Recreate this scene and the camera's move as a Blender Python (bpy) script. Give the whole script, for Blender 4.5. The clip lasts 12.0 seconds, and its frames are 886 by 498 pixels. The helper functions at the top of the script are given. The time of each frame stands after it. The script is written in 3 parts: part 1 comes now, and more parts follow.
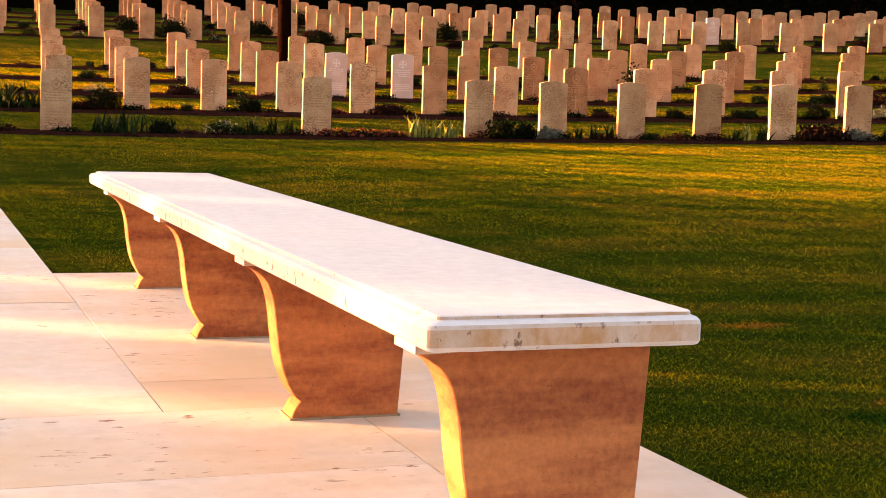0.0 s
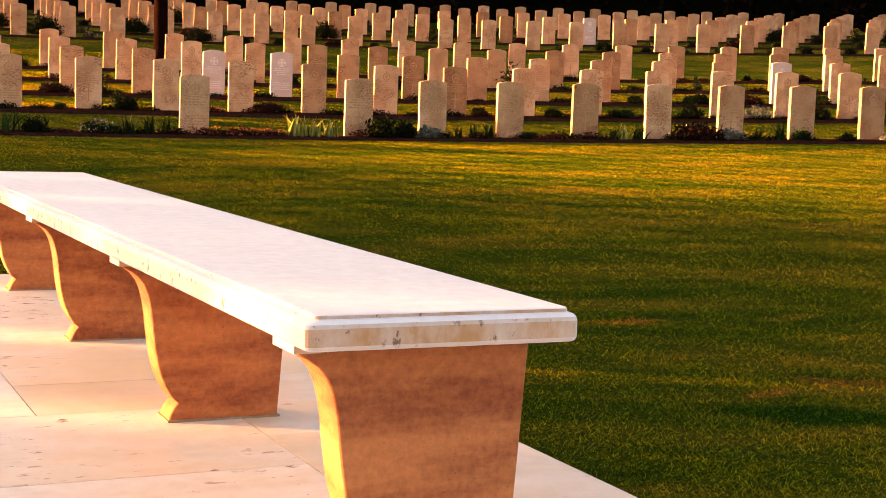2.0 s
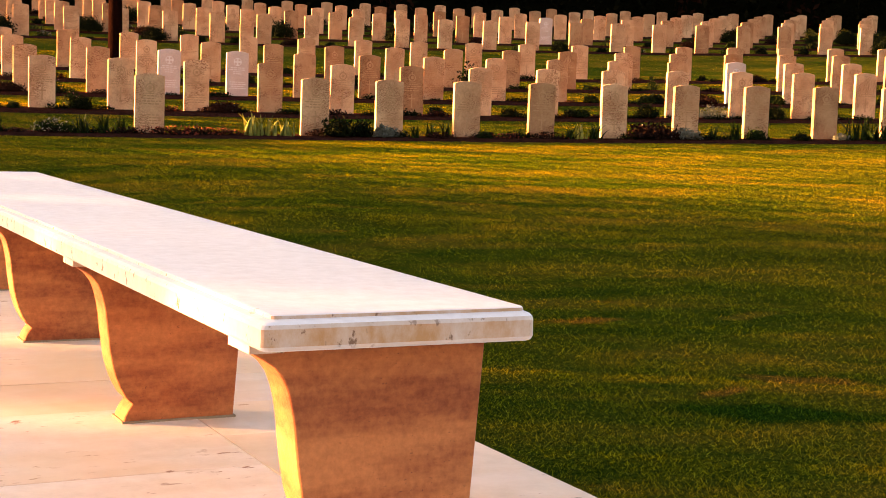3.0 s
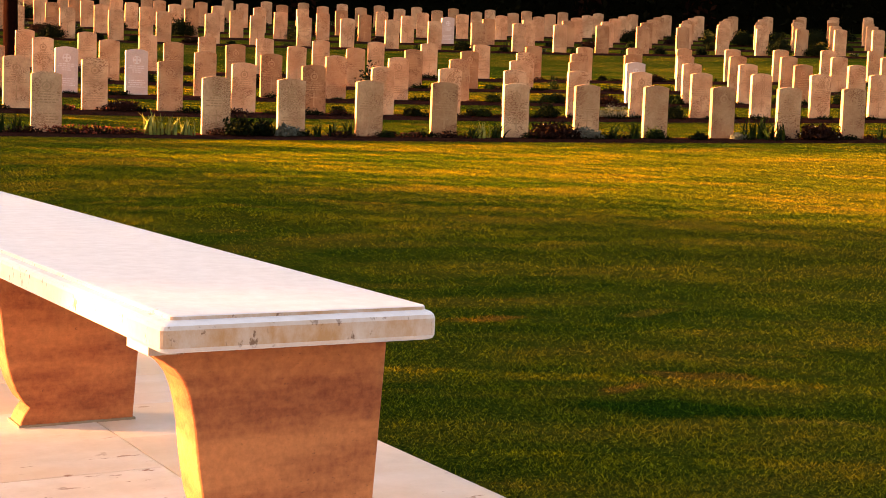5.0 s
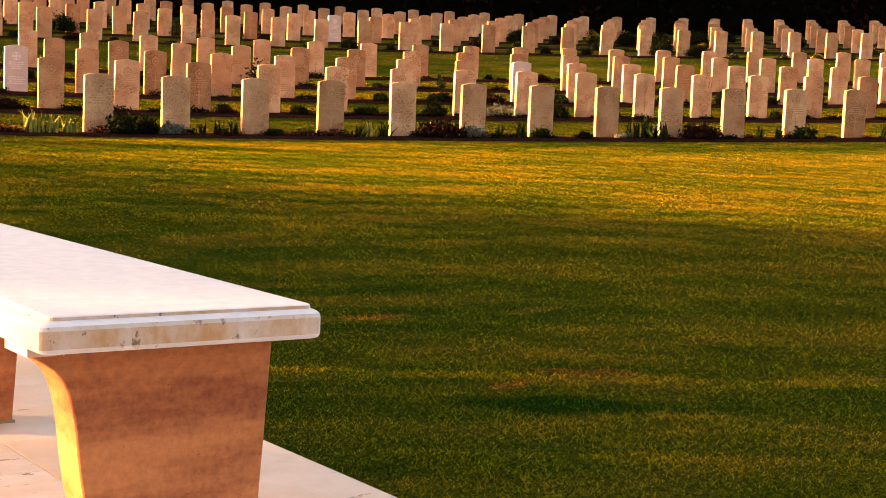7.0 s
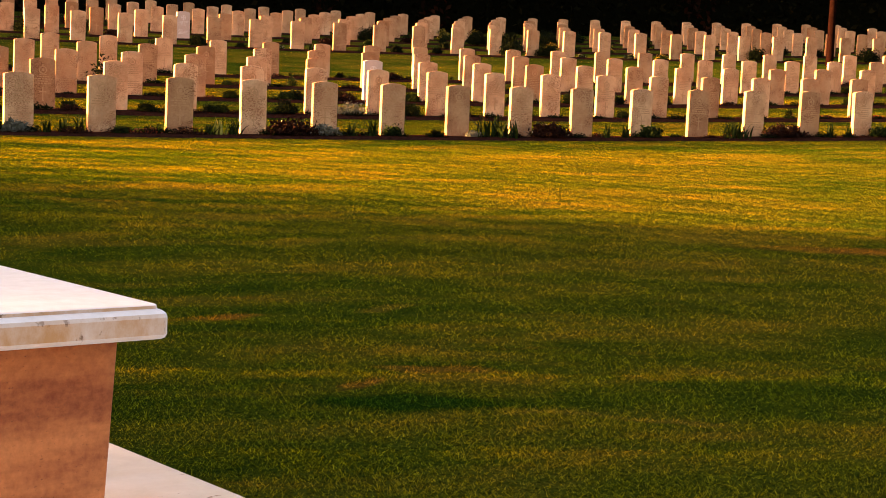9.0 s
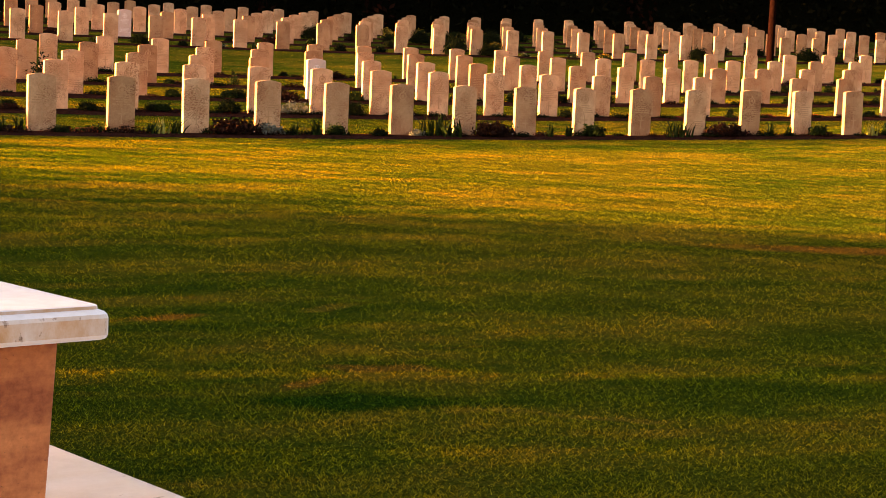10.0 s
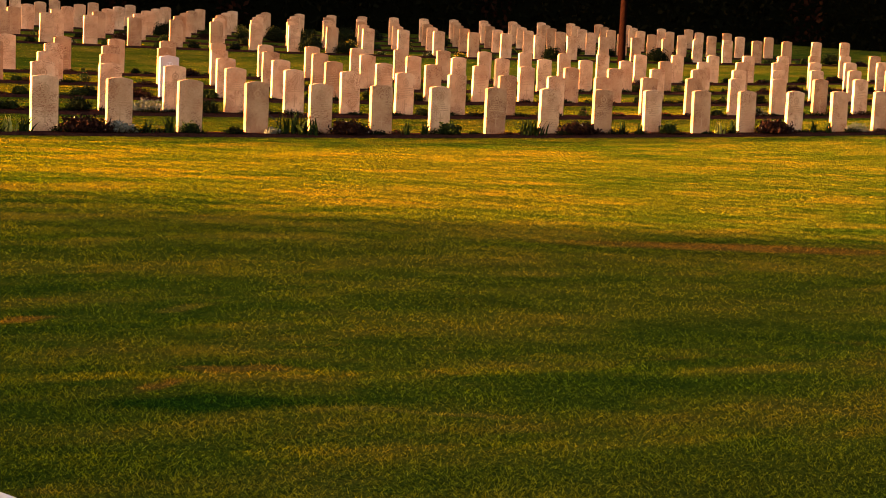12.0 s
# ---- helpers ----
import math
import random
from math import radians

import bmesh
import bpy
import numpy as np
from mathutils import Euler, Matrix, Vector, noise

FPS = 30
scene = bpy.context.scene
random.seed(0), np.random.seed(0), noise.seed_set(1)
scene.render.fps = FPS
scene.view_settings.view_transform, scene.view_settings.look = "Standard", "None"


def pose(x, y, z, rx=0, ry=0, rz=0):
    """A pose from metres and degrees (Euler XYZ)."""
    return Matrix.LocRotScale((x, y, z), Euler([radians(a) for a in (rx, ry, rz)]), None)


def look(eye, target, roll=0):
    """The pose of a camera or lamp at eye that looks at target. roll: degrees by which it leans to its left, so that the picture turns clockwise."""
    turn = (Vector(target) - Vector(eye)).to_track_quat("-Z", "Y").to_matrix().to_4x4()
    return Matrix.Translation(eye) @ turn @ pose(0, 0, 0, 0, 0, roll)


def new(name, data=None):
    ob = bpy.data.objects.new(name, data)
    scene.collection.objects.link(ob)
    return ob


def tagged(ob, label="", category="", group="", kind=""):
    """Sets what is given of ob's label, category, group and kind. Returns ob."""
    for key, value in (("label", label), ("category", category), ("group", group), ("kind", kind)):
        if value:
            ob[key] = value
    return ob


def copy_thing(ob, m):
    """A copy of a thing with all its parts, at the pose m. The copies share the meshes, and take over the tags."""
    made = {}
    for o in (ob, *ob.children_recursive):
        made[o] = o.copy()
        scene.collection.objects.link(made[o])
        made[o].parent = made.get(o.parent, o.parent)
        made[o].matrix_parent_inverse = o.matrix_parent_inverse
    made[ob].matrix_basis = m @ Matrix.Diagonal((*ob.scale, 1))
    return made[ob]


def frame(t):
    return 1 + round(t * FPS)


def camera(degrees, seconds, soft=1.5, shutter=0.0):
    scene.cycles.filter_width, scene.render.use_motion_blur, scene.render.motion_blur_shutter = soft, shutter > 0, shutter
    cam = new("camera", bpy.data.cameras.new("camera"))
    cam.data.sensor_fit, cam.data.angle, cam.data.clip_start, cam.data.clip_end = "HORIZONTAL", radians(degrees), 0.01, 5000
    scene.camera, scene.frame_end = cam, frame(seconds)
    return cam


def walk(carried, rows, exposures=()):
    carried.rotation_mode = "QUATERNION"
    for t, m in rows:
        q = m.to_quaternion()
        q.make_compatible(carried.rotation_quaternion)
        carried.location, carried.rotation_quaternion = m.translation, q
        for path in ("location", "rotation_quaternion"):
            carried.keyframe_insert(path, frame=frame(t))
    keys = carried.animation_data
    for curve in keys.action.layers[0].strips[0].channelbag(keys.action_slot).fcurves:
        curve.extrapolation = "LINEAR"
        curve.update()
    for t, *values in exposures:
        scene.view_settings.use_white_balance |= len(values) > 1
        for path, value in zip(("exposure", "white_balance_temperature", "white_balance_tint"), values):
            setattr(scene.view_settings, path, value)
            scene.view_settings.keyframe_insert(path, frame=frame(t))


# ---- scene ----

# ================= camera =================
cam = camera(34.556, 12.0, soft=0.9)
EYE = 0.76
ROWS = [
    (0.0, 0.0000, 0.0000, 84.397, -1.891, 0.185),
    (0.5, 0.0009, 0.0000, 84.431, -1.923, -0.922),
    (1.0, 0.0021, 0.0000, 84.458, -1.943, -2.271),
    (1.5, 0.0033, -0.0001, 84.491, -1.994, -3.681),
    (2.0, 0.0041, -0.0002, 84.513, -2.009, -4.619),
    (2.5, 0.0048, -0.0002, 84.530, -2.054, -5.445),
    (3.0, 0.0056, -0.0003, 84.556, -2.077, -6.353),
    (5.0, 0.0088, -0.0008, 84.663, -2.145, -10.248),
    (5.5, 0.0096, -0.0009, 84.684, -2.167, -11.105),
    (6.0, 0.0105, -0.0011, 84.714, -2.208, -12.167),
    (6.5, 0.0115, -0.0013, 84.741, -2.299, -13.412),
    (7.0, 0.0126, -0.0016, 84.776, -2.338, -14.760),
    (7.5, 0.0143, -0.0021, 84.851, -2.378, -16.765),
    (9.5, 0.0182, -0.0035, 84.986, -2.566, -21.710),
    (10.0, 0.0192, -0.0039, 85.020, -2.543, -22.941),
    (10.5, 0.0203, -0.0044, 85.068, -2.551, -24.335),
    (11.0, 0.0212, -0.0048, 85.104, -2.603, -25.461),
    (11.5, 0.0225, -0.0055, 85.162, -2.589, -27.267),
    (12.0, 0.0236, -0.0060, 85.203, -2.598, -28.697),
]
walk(cam, [(t, pose(x, y, EYE, rx, ry, rz)) for t, x, y, rx, ry, rz in ROWS], exposures=[(0.0, 3.83, 8150.0, 33.0)])

# ================= light =================
SUN_AZ, SUN_EL = -80.0, 4.8
world = bpy.data.worlds.new("evening_sky")
scene.world = world
world.use_nodes = True
wn = world.node_tree
sky = wn.nodes.new("ShaderNodeTexSky")
sky.sky_type = "NISHITA"
sky.sun_disc = False
sky.dust_density = 4.0
sky.sun_elevation = radians(SUN_EL)
sky.sun_rotation = radians(SUN_AZ % 360)
wn.links.new(sky.outputs["Color"], wn.nodes["Background"].inputs["Color"])
wn.nodes["Background"].inputs["Strength"].default_value = 0.066

sun_data = bpy.data.lights.new("sun", "SUN")
sun_data.energy, sun_data.angle, sun_data.color = 5.0, radians(0.6), (1.0, 0.56, 0.20)
sun_dir = Vector((math.sin(radians(SUN_AZ)) * math.cos(radians(SUN_EL)), math.cos(radians(SUN_AZ)) * math.cos(radians(SUN_EL)), math.sin(radians(SUN_EL))))
sun_ob = new("sun", sun_data)
sun_ob.matrix_world = look(sun_dir * 60, (0, 0, 0))


# ================= materials =================
def material(name):
    m = bpy.data.materials.new(name)
    m.use_nodes = True
    n = m.node_tree.nodes
    return m, n, m.node_tree.links, n["Principled BSDF"]


def noise_node(n, l, coord, scale, detail=6, rough=0.6, stretch=None, turn=0.0):
    if stretch:
        mp = n.new("ShaderNodeMapping")
        mp.inputs["Scale"].default_value = stretch
        mp.inputs["Rotation"].default_value = (0, 0, radians(turn))
        l.new(coord, mp.inputs["Vector"])
        coord = mp.outputs["Vector"]
    t = n.new("ShaderNodeTexNoise")
    t.inputs["Scale"].default_value, t.inputs["Detail"].default_value, t.inputs["Roughness"].default_value = scale, detail, rough
    l.new(coord, t.inputs["Vector"])
    return t.outputs["Fac"]


def ramp(n, l, fac, stops):
    r = n.new("ShaderNodeValToRGB")
    el = r.color_ramp.elements
    while len(el) < len(stops):
        el.new(0.5)
    for e, (p, c) in zip(el, stops):
        e.position, e.color = p, (*c, 1)
    l.new(fac, r.inputs["Fac"])
    return r.outputs["Color"]


def mix(n, l, fac, a, b, kind="MIX"):
    m = n.new("ShaderNodeMix")
    m.data_type, m.blend_type = "RGBA", kind
    for s, v in ((m.inputs["Factor"], fac), (m.inputs["A"], a), (m.inputs["B"], b)):
        if isinstance(v, (int, float)):
            s.default_value = v
        elif isinstance(v, tuple):
            s.default_value = (*v, 1)
        else:
            l.new(v, s)
    return m.outputs["Result"]


def bump(n, l, bsdf, height, strength, distance):
    b = n.new("ShaderNodeBump")
    b.inputs["Strength"].default_value, b.inputs["Distance"].default_value = strength, distance
    l.new(height, b.inputs["Height"])
    l.new(b.outputs["Normal"], bsdf.inputs["Normal"])


def coords(n, kind="Object"):
    return n.new("ShaderNodeTexCoord").outputs[kind]


def offset_by_random(n, l, coord, amount=37.0):
    """Moves the pattern by the object's own random number, so that copies differ."""
    info = n.new("ShaderNodeObjectInfo")
    mul = n.new("ShaderNodeMath")
    mul.operation = "MULTIPLY"
    mul.inputs[1].default_value = amount
    l.new(info.outputs["Random"], mul.inputs[0])
    add = n.new("ShaderNodeVectorMath")
    add.operation = "ADD"
    l.new(coord, add.inputs[0])
    l.new(mul.outputs[0], add.inputs[1])
    return add.outputs[0], info.outputs["Random"]


def stone_material(name, light, dark, pit, pit_at, scale, rough=0.75, vein=None, tone=0.0, pit_stretch=(1, 1, 1), relief_=0.5, spread=(0.36, 0.64), pit_scale=14, zone=(0.44, 0.56), bounce_tint=None, upright_tint=None):
    m, n, l, b = material(name)
    c, rnd = offset_by_random(n, l, coords(n))
    big = noise_node(n, l, c, scale, 5, 0.6, vein or (1, 1, 1))
    col = ramp(n, l, big, [(spread[0], dark), (spread[1], light)])
    fine = noise_node(n, l, c, scale * 14, 4, 0.7)
    col = mix(n, l, 0.35, col, ramp(n, l, fine, [(0.3, tuple(v * 0.72 for v in dark)), (0.7, tuple(min(1, v * 1.1) for v in light))]))
    pits = noise_node(n, l, c, scale * pit_scale, 4, 0.6, pit_stretch)
    mask = ramp(n, l, pits, [(pit_at, (0, 0, 0)), (pit_at + 0.05, (1, 1, 1))])
    region = ramp(n, l, noise_node(n, l, c, scale * 1.3, 3, 0.5), [(zone[0], (0, 0, 0)), (zone[1], (1, 1, 1))])
    pm = mix(n, l, 1.0, mask, region, "MULTIPLY")
    col = mix(n, l, pm, col, pit)
    # orange light bounced under the bench, put into the colour as broad blotches
    if bounce_tint:
        area = ramp(n, l, noise_node(n, l, c, 0.9, 4, 0.6), [(0.48, (0, 0, 0)), (0.66, (0.75, 0.75, 0.75))])
        col = mix(n, l, area, col, bounce_tint)
    if tone:
        col = mix(n, l, 1.0, col, ramp(n, l, rnd, [(0.0, (1 - tone, 1 - tone * 1.25, 1 - tone * 1.5)), (0.5, (1, 0.98, 0.95)), (1.0, (1, 1, 1))]), "MULTIPLY")
    # upright faces browner in streaks, most on those facing -Y, with dark pits
    if upright_tint:
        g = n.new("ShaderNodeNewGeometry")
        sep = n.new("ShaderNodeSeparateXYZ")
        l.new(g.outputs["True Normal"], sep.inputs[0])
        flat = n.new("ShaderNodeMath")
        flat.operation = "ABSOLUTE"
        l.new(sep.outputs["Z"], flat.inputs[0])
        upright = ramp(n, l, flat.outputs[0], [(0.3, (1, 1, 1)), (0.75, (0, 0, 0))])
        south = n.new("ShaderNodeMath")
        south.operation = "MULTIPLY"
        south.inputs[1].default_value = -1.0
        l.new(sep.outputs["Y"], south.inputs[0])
        facing_south = ramp(n, l, south.outputs[0], [(0.6, (0.25, 0.25, 0.25)), (0.85, (1, 1, 1))])
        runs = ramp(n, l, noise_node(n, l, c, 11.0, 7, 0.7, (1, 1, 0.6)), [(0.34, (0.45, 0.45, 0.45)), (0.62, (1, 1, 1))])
        runs = mix(n, l, 1.0, runs, facing_south, "MULTIPLY")
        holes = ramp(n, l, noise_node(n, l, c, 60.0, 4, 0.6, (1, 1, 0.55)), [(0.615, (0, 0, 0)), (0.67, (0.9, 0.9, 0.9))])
        col = mix(n, l, mix(n, l, 1.0, upright, runs, "MULTIPLY"), col, upright_tint)
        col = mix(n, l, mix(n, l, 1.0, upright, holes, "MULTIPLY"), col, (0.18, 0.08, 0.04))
    l.new(col, b.inputs["Base Color"])
    b.inputs["Roughness"].default_value = rough
    h = mix(n, l, pm, fine, (0.0, 0.0, 0.0))
    bump(n, l, b, h, relief_, 0.004)
    return m


LIMESTONE = stone_material("limestone", (0.775, 0.485, 0.29), (0.53, 0.25, 0.125), (0.33, 0.135, 0.06), 0.505, 2.6, 0.85, tone=0.38, pit_stretch=(1, 1, 2.2), relief_=0.9, pit_scale=17, zone=(0.48, 0.58))
LIMESTONE_WHITE = stone_material("white_limestone", (0.66, 0.53, 0.485), (0.55, 0.42, 0.375), (0.5, 0.38, 0.33), 0.72, 3.0, 0.8)
# darker than the tablet: the shade of cut letters is put into the colour
CARVING_SHADED = stone_material("shaded_carved_limestone", (0.57, 0.325, 0.175), (0.44, 0.215, 0.105), (0.20, 0.11, 0.06), 0.7, 6.0, 0.9)
CARVING_WHITE = stone_material("carved_white_limestone", (0.80, 0.74, 0.74), (0.70, 0.63, 0.62), (0.6, 0.55, 0.53), 0.75, 6.0, 0.8)
SEAT_STONE = stone_material("pale_travertine", (0.82, 0.82, 0.85), (0.79, 0.765, 0.77), (0.42, 0.25, 0.15), 0.70, 2.0, 0.6, vein=(1, 0.3, 2.5), pit_stretch=(1.0, 0.8, 0.6), relief_=0.08, pit_scale=16, zone=(0.54, 0.64), upright_tint=(0.52, 0.275, 0.125), spread=(0.25, 0.6))
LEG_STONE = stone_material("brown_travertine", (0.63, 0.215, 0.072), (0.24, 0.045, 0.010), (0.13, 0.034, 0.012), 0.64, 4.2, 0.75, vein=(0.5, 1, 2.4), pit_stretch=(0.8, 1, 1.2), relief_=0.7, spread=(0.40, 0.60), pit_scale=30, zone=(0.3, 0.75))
PAVING = stone_material("travertine_paving", (0.81, 0.765, 0.74), (0.75, 0.665, 0.58), (0.24, 0.11, 0.06), 0.625, 1.15, 0.55, vein=(0.40, 5.5, 1), tone=0.10, pit_stretch=(0.5, 1.2, 1), relief_=0.10, spread=(0.36, 0.60), pit_scale=26, zone=(0.52, 0.58), bounce_tint=(0.74, 0.56, 0.37))


def plain(name, a, b_, scale, rough=0.9, rel=0.6, dist=0.01):
    m, n, l, b = material(name)
    c = coords(n)
    f = noise_node(n, l, c, scale, 8, 0.65)
    l.new(ramp(n, l, f, [(0.3, a), (0.7, b_)]), b.inputs["Base Color"])
    b.inputs["Roughness"].default_value = rough
    b.inputs["Specular IOR Level"].default_value = 0.0
    bump(n, l, b, f, rel, dist)
    return m


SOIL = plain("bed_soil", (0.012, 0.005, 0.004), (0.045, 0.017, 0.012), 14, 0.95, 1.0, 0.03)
MORTAR = plain("joint_mortar", (0.25, 0.19, 0.13), (0.38, 0.30, 0.22), 30)
# far below real bark in tone: shade on the trunks is put into it
SHADED_BARK = plain("shaded_bark", (0.0032, 0.0013, 0.0011), (0.0100, 0.0037, 0.0028), 9, 0.9, 1.0, 0.03)


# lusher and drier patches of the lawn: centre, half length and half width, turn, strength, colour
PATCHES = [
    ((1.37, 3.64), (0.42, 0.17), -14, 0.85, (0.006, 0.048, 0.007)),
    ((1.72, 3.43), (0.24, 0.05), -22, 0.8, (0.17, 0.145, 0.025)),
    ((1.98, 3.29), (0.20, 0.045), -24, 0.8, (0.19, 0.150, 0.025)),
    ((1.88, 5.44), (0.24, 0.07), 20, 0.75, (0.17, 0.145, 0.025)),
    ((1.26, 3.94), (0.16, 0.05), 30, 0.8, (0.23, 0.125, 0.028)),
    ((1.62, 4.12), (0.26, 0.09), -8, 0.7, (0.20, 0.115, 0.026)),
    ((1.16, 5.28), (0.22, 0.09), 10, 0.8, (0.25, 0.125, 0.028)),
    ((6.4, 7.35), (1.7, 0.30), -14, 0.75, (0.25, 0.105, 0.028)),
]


def lawn_material(name, blades):
    m, n, l, b = material(name)
    geo = n.new("ShaderNodeNewGeometry")
    c = geo.outputs["Position"]
    patch = noise_node(n, l, c, 1.0, 5, 0.6, (0.16, 0.5, 1), -12.0)
    col = ramp(n, l, patch, [(0.36, (0.042, 0.080, 0.010)), (0.47, (0.070, 0.102, 0.012)), (0.57, (0.125, 0.130, 0.016)), (0.70, (0.18, 0.135, 0.022))])
    mid = noise_node(n, l, c, 1.35, 7, 0.66, (0.55, 1.25, 1), -12.0)
    col = mix(n, l, 0.5, col, ramp(n, l, mid, [(0.38, (0.012, 0.052, 0.007)), (0.47, (0.046, 0.090, 0.010)), (0.54, (0.115, 0.126, 0.016)), (0.63, (0.22, 0.160, 0.026))]))
    dry = ramp(n, l, noise_node(n, l, c, 2.6, 6, 0.7, (0.45, 1.3, 1), -12.0), [(0.61, (0, 0, 0)), (0.72, (0.5, 0.5, 0.5))])
    col = mix(n, l, dry, col, (0.26, 0.135, 0.030))
    warp = n.new("ShaderNodeTexNoise")
    warp.inputs["Scale"].default_value, warp.inputs["Detail"].default_value = 5.0, 5.0
    l.new(c, warp.inputs["Vector"])
    bent = n.new("ShaderNodeVectorMath")
    bent.operation = "MULTIPLY_ADD"
    l.new(warp.outputs["Color"], bent.inputs[0])
    bent.inputs[1].default_value = (0.34, 0.22, 0.0)
    l.new(c, bent.inputs[2])
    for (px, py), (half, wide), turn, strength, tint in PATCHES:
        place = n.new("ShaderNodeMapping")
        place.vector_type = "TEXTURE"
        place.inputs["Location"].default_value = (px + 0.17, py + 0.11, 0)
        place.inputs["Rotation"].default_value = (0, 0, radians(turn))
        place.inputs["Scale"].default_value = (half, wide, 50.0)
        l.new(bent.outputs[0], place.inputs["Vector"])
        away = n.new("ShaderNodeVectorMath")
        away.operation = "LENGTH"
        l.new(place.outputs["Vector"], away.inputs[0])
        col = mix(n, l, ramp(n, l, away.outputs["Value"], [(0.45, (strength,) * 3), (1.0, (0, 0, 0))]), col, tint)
    fine = noise_node(n, l, c, 75.0, 4, 0.75)
    col = mix(n, l, 1.0, col, ramp(n, l, fine, [(0.36, (0.26, 0.30, 0.28)), (0.50, (0.92, 0.95, 0.88)), (0.64, (1.65, 1.6, 1.5))]), "MULTIPLY")
    if blades:
        isl = ramp(n, l, geo.outputs["Random Per Island"], [(0.0, (0.42, 0.46, 0.44)), (0.6, (1.2, 1.2, 1.1)), (1.0, (2.0, 1.95, 1.7))])
        col = mix(n, l, 1.0, col, isl, "MULTIPLY")
        thin = n.new("ShaderNodeBsdfTranslucent")
        l.new(mix(n, l, 1.0, col, (2.9, 1.80, 0.44), "MULTIPLY"), thin.inputs["Color"])
        both = n.new("ShaderNodeMixShader")
        both.inputs["Fac"].default_value = 0.56
        l.new(b.outputs["BSDF"], both.inputs[1])
        l.new(thin.outputs["BSDF"], both.inputs[2])
        l.new(both.outputs["Shader"], n["Material Output"].inputs["Surface"])
    b.inputs["Specular IOR Level"].default_value = 0.0
    l.new(col, b.inputs["Base Color"])
    b.inputs["Roughness"].default_value = 0.8
    if not blades:
        l.new(mix(n, l, 1.0, col, (0.48, 0.48, 0.46), "MULTIPLY"), b.inputs["Base Color"])
        bump(n, l, b, fine, 0.9, 0.02)
    return m


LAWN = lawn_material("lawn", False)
BLADES = lawn_material("grass_blades", True)


def leaf_material(name, a, b_, rough=0.6, gloss=0.2):
    m, n, l, b = material(name)
    geo = n.new("ShaderNodeNewGeometry")
    info = n.new("ShaderNodeObjectInfo")
    col = ramp(n, l, geo.outputs["Random Per Island"], [(0.0, a), (1.0, b_)])
    col = mix(n, l, 1.0, col, ramp(n, l, info.outputs["Random"], [(0.0, (0.75, 0.8, 0.75)), (1.0, (1.15, 1.1, 1.0))]), "MULTIPLY")
    l.new(col, b.inputs["Base Color"])
    b.inputs["Roughness"].default_value = rough
    b.inputs["Specular IOR Level"].default_value = gloss
    return m


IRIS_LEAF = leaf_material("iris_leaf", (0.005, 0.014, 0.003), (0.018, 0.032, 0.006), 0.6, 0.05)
IRIS_YELLOW = leaf_material("yellowed_iris_leaf", (0.12, 0.15, 0.03), (0.30, 0.28, 0.06))
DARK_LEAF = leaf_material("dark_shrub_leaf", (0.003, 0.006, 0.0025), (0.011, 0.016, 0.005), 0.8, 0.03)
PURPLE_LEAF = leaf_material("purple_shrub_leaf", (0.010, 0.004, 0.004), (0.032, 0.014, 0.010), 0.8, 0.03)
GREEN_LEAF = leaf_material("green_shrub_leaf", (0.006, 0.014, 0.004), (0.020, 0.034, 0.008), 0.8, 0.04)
SILVER_LEAF = leaf_material("silver_leaf", (0.08, 0.085, 0.075), (0.20, 0.20, 0.175))
RED_PETAL = leaf_material("red_petal", (0.13, 0.014, 0.008), (0.27, 0.042, 0.014))
PINK_PETAL = leaf_material("pink_petal", (0.50, 0.14, 0.14), (0.65, 0.25, 0.25))
WHITE_PETAL = leaf_material("white_petal", (0.18, 0.16, 0.13), (0.38, 0.35, 0.30))
YELLOW_PETAL = leaf_material("yellow_petal", (0.50, 0.28, 0.02), (0.70, 0.45, 0.06))
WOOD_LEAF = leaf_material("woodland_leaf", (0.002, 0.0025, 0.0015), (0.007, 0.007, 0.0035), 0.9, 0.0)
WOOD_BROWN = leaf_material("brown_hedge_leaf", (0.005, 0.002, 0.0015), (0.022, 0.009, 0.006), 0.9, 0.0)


# ================= plan of the ground =================
class Arc:
    """A gently bent line of graves: a place from the way along it and the depth behind it."""

    def __init__(self, x, y, heading, bend, bend2, low, high):
        s = np.arange(-90, 130.01, 0.25)
        c = np.clip(s, low, high)
        h = heading + bend * c + bend2 * c * c
        px = np.concatenate([[0], np.cumsum(np.sin((h[1:] + h[:-1]) / 2) * 0.25)])
        py = np.concatenate([[0], np.cumsum(np.cos((h[1:] + h[:-1]) / 2) * 0.25)])
        k = int(np.argmin(abs(s)))
        self.s, self.h, self.x, self.y = s, h, px - px[k] + x, py - py[k] + y

    def at(self, s, d=0.0):
        h = np.interp(s, self.s, self.h)
        return np.interp(s, self.s, self.x) - d * np.cos(h), np.interp(s, self.s, self.y) + d * np.sin(h), h

    def back(self, x, y):
        """Way along and depth of places in the plan."""
        x, y = np.atleast_1d(x).astype(float), np.atleast_1d(y).astype(float)
        s, d = np.empty_like(x), np.empty_like(x)
        for a in range(0, len(x), 4000):
            dx, dy = x[a:a + 4000, None] - self.x, y[a:a + 4000, None] - self.y
            k = np.argmin(dx * dx + dy * dy, 1)
            r = np.arange(len(k))
            h = self.h[k]
            s[a:a + 4000] = self.s[k] + dx[r, k] * np.sin(h) + dy[r, k] * np.cos(h)
            d[a:a + 4000] = -dx[r, k] * np.cos(h) + dy[r, k] * np.sin(h)
        return s, d


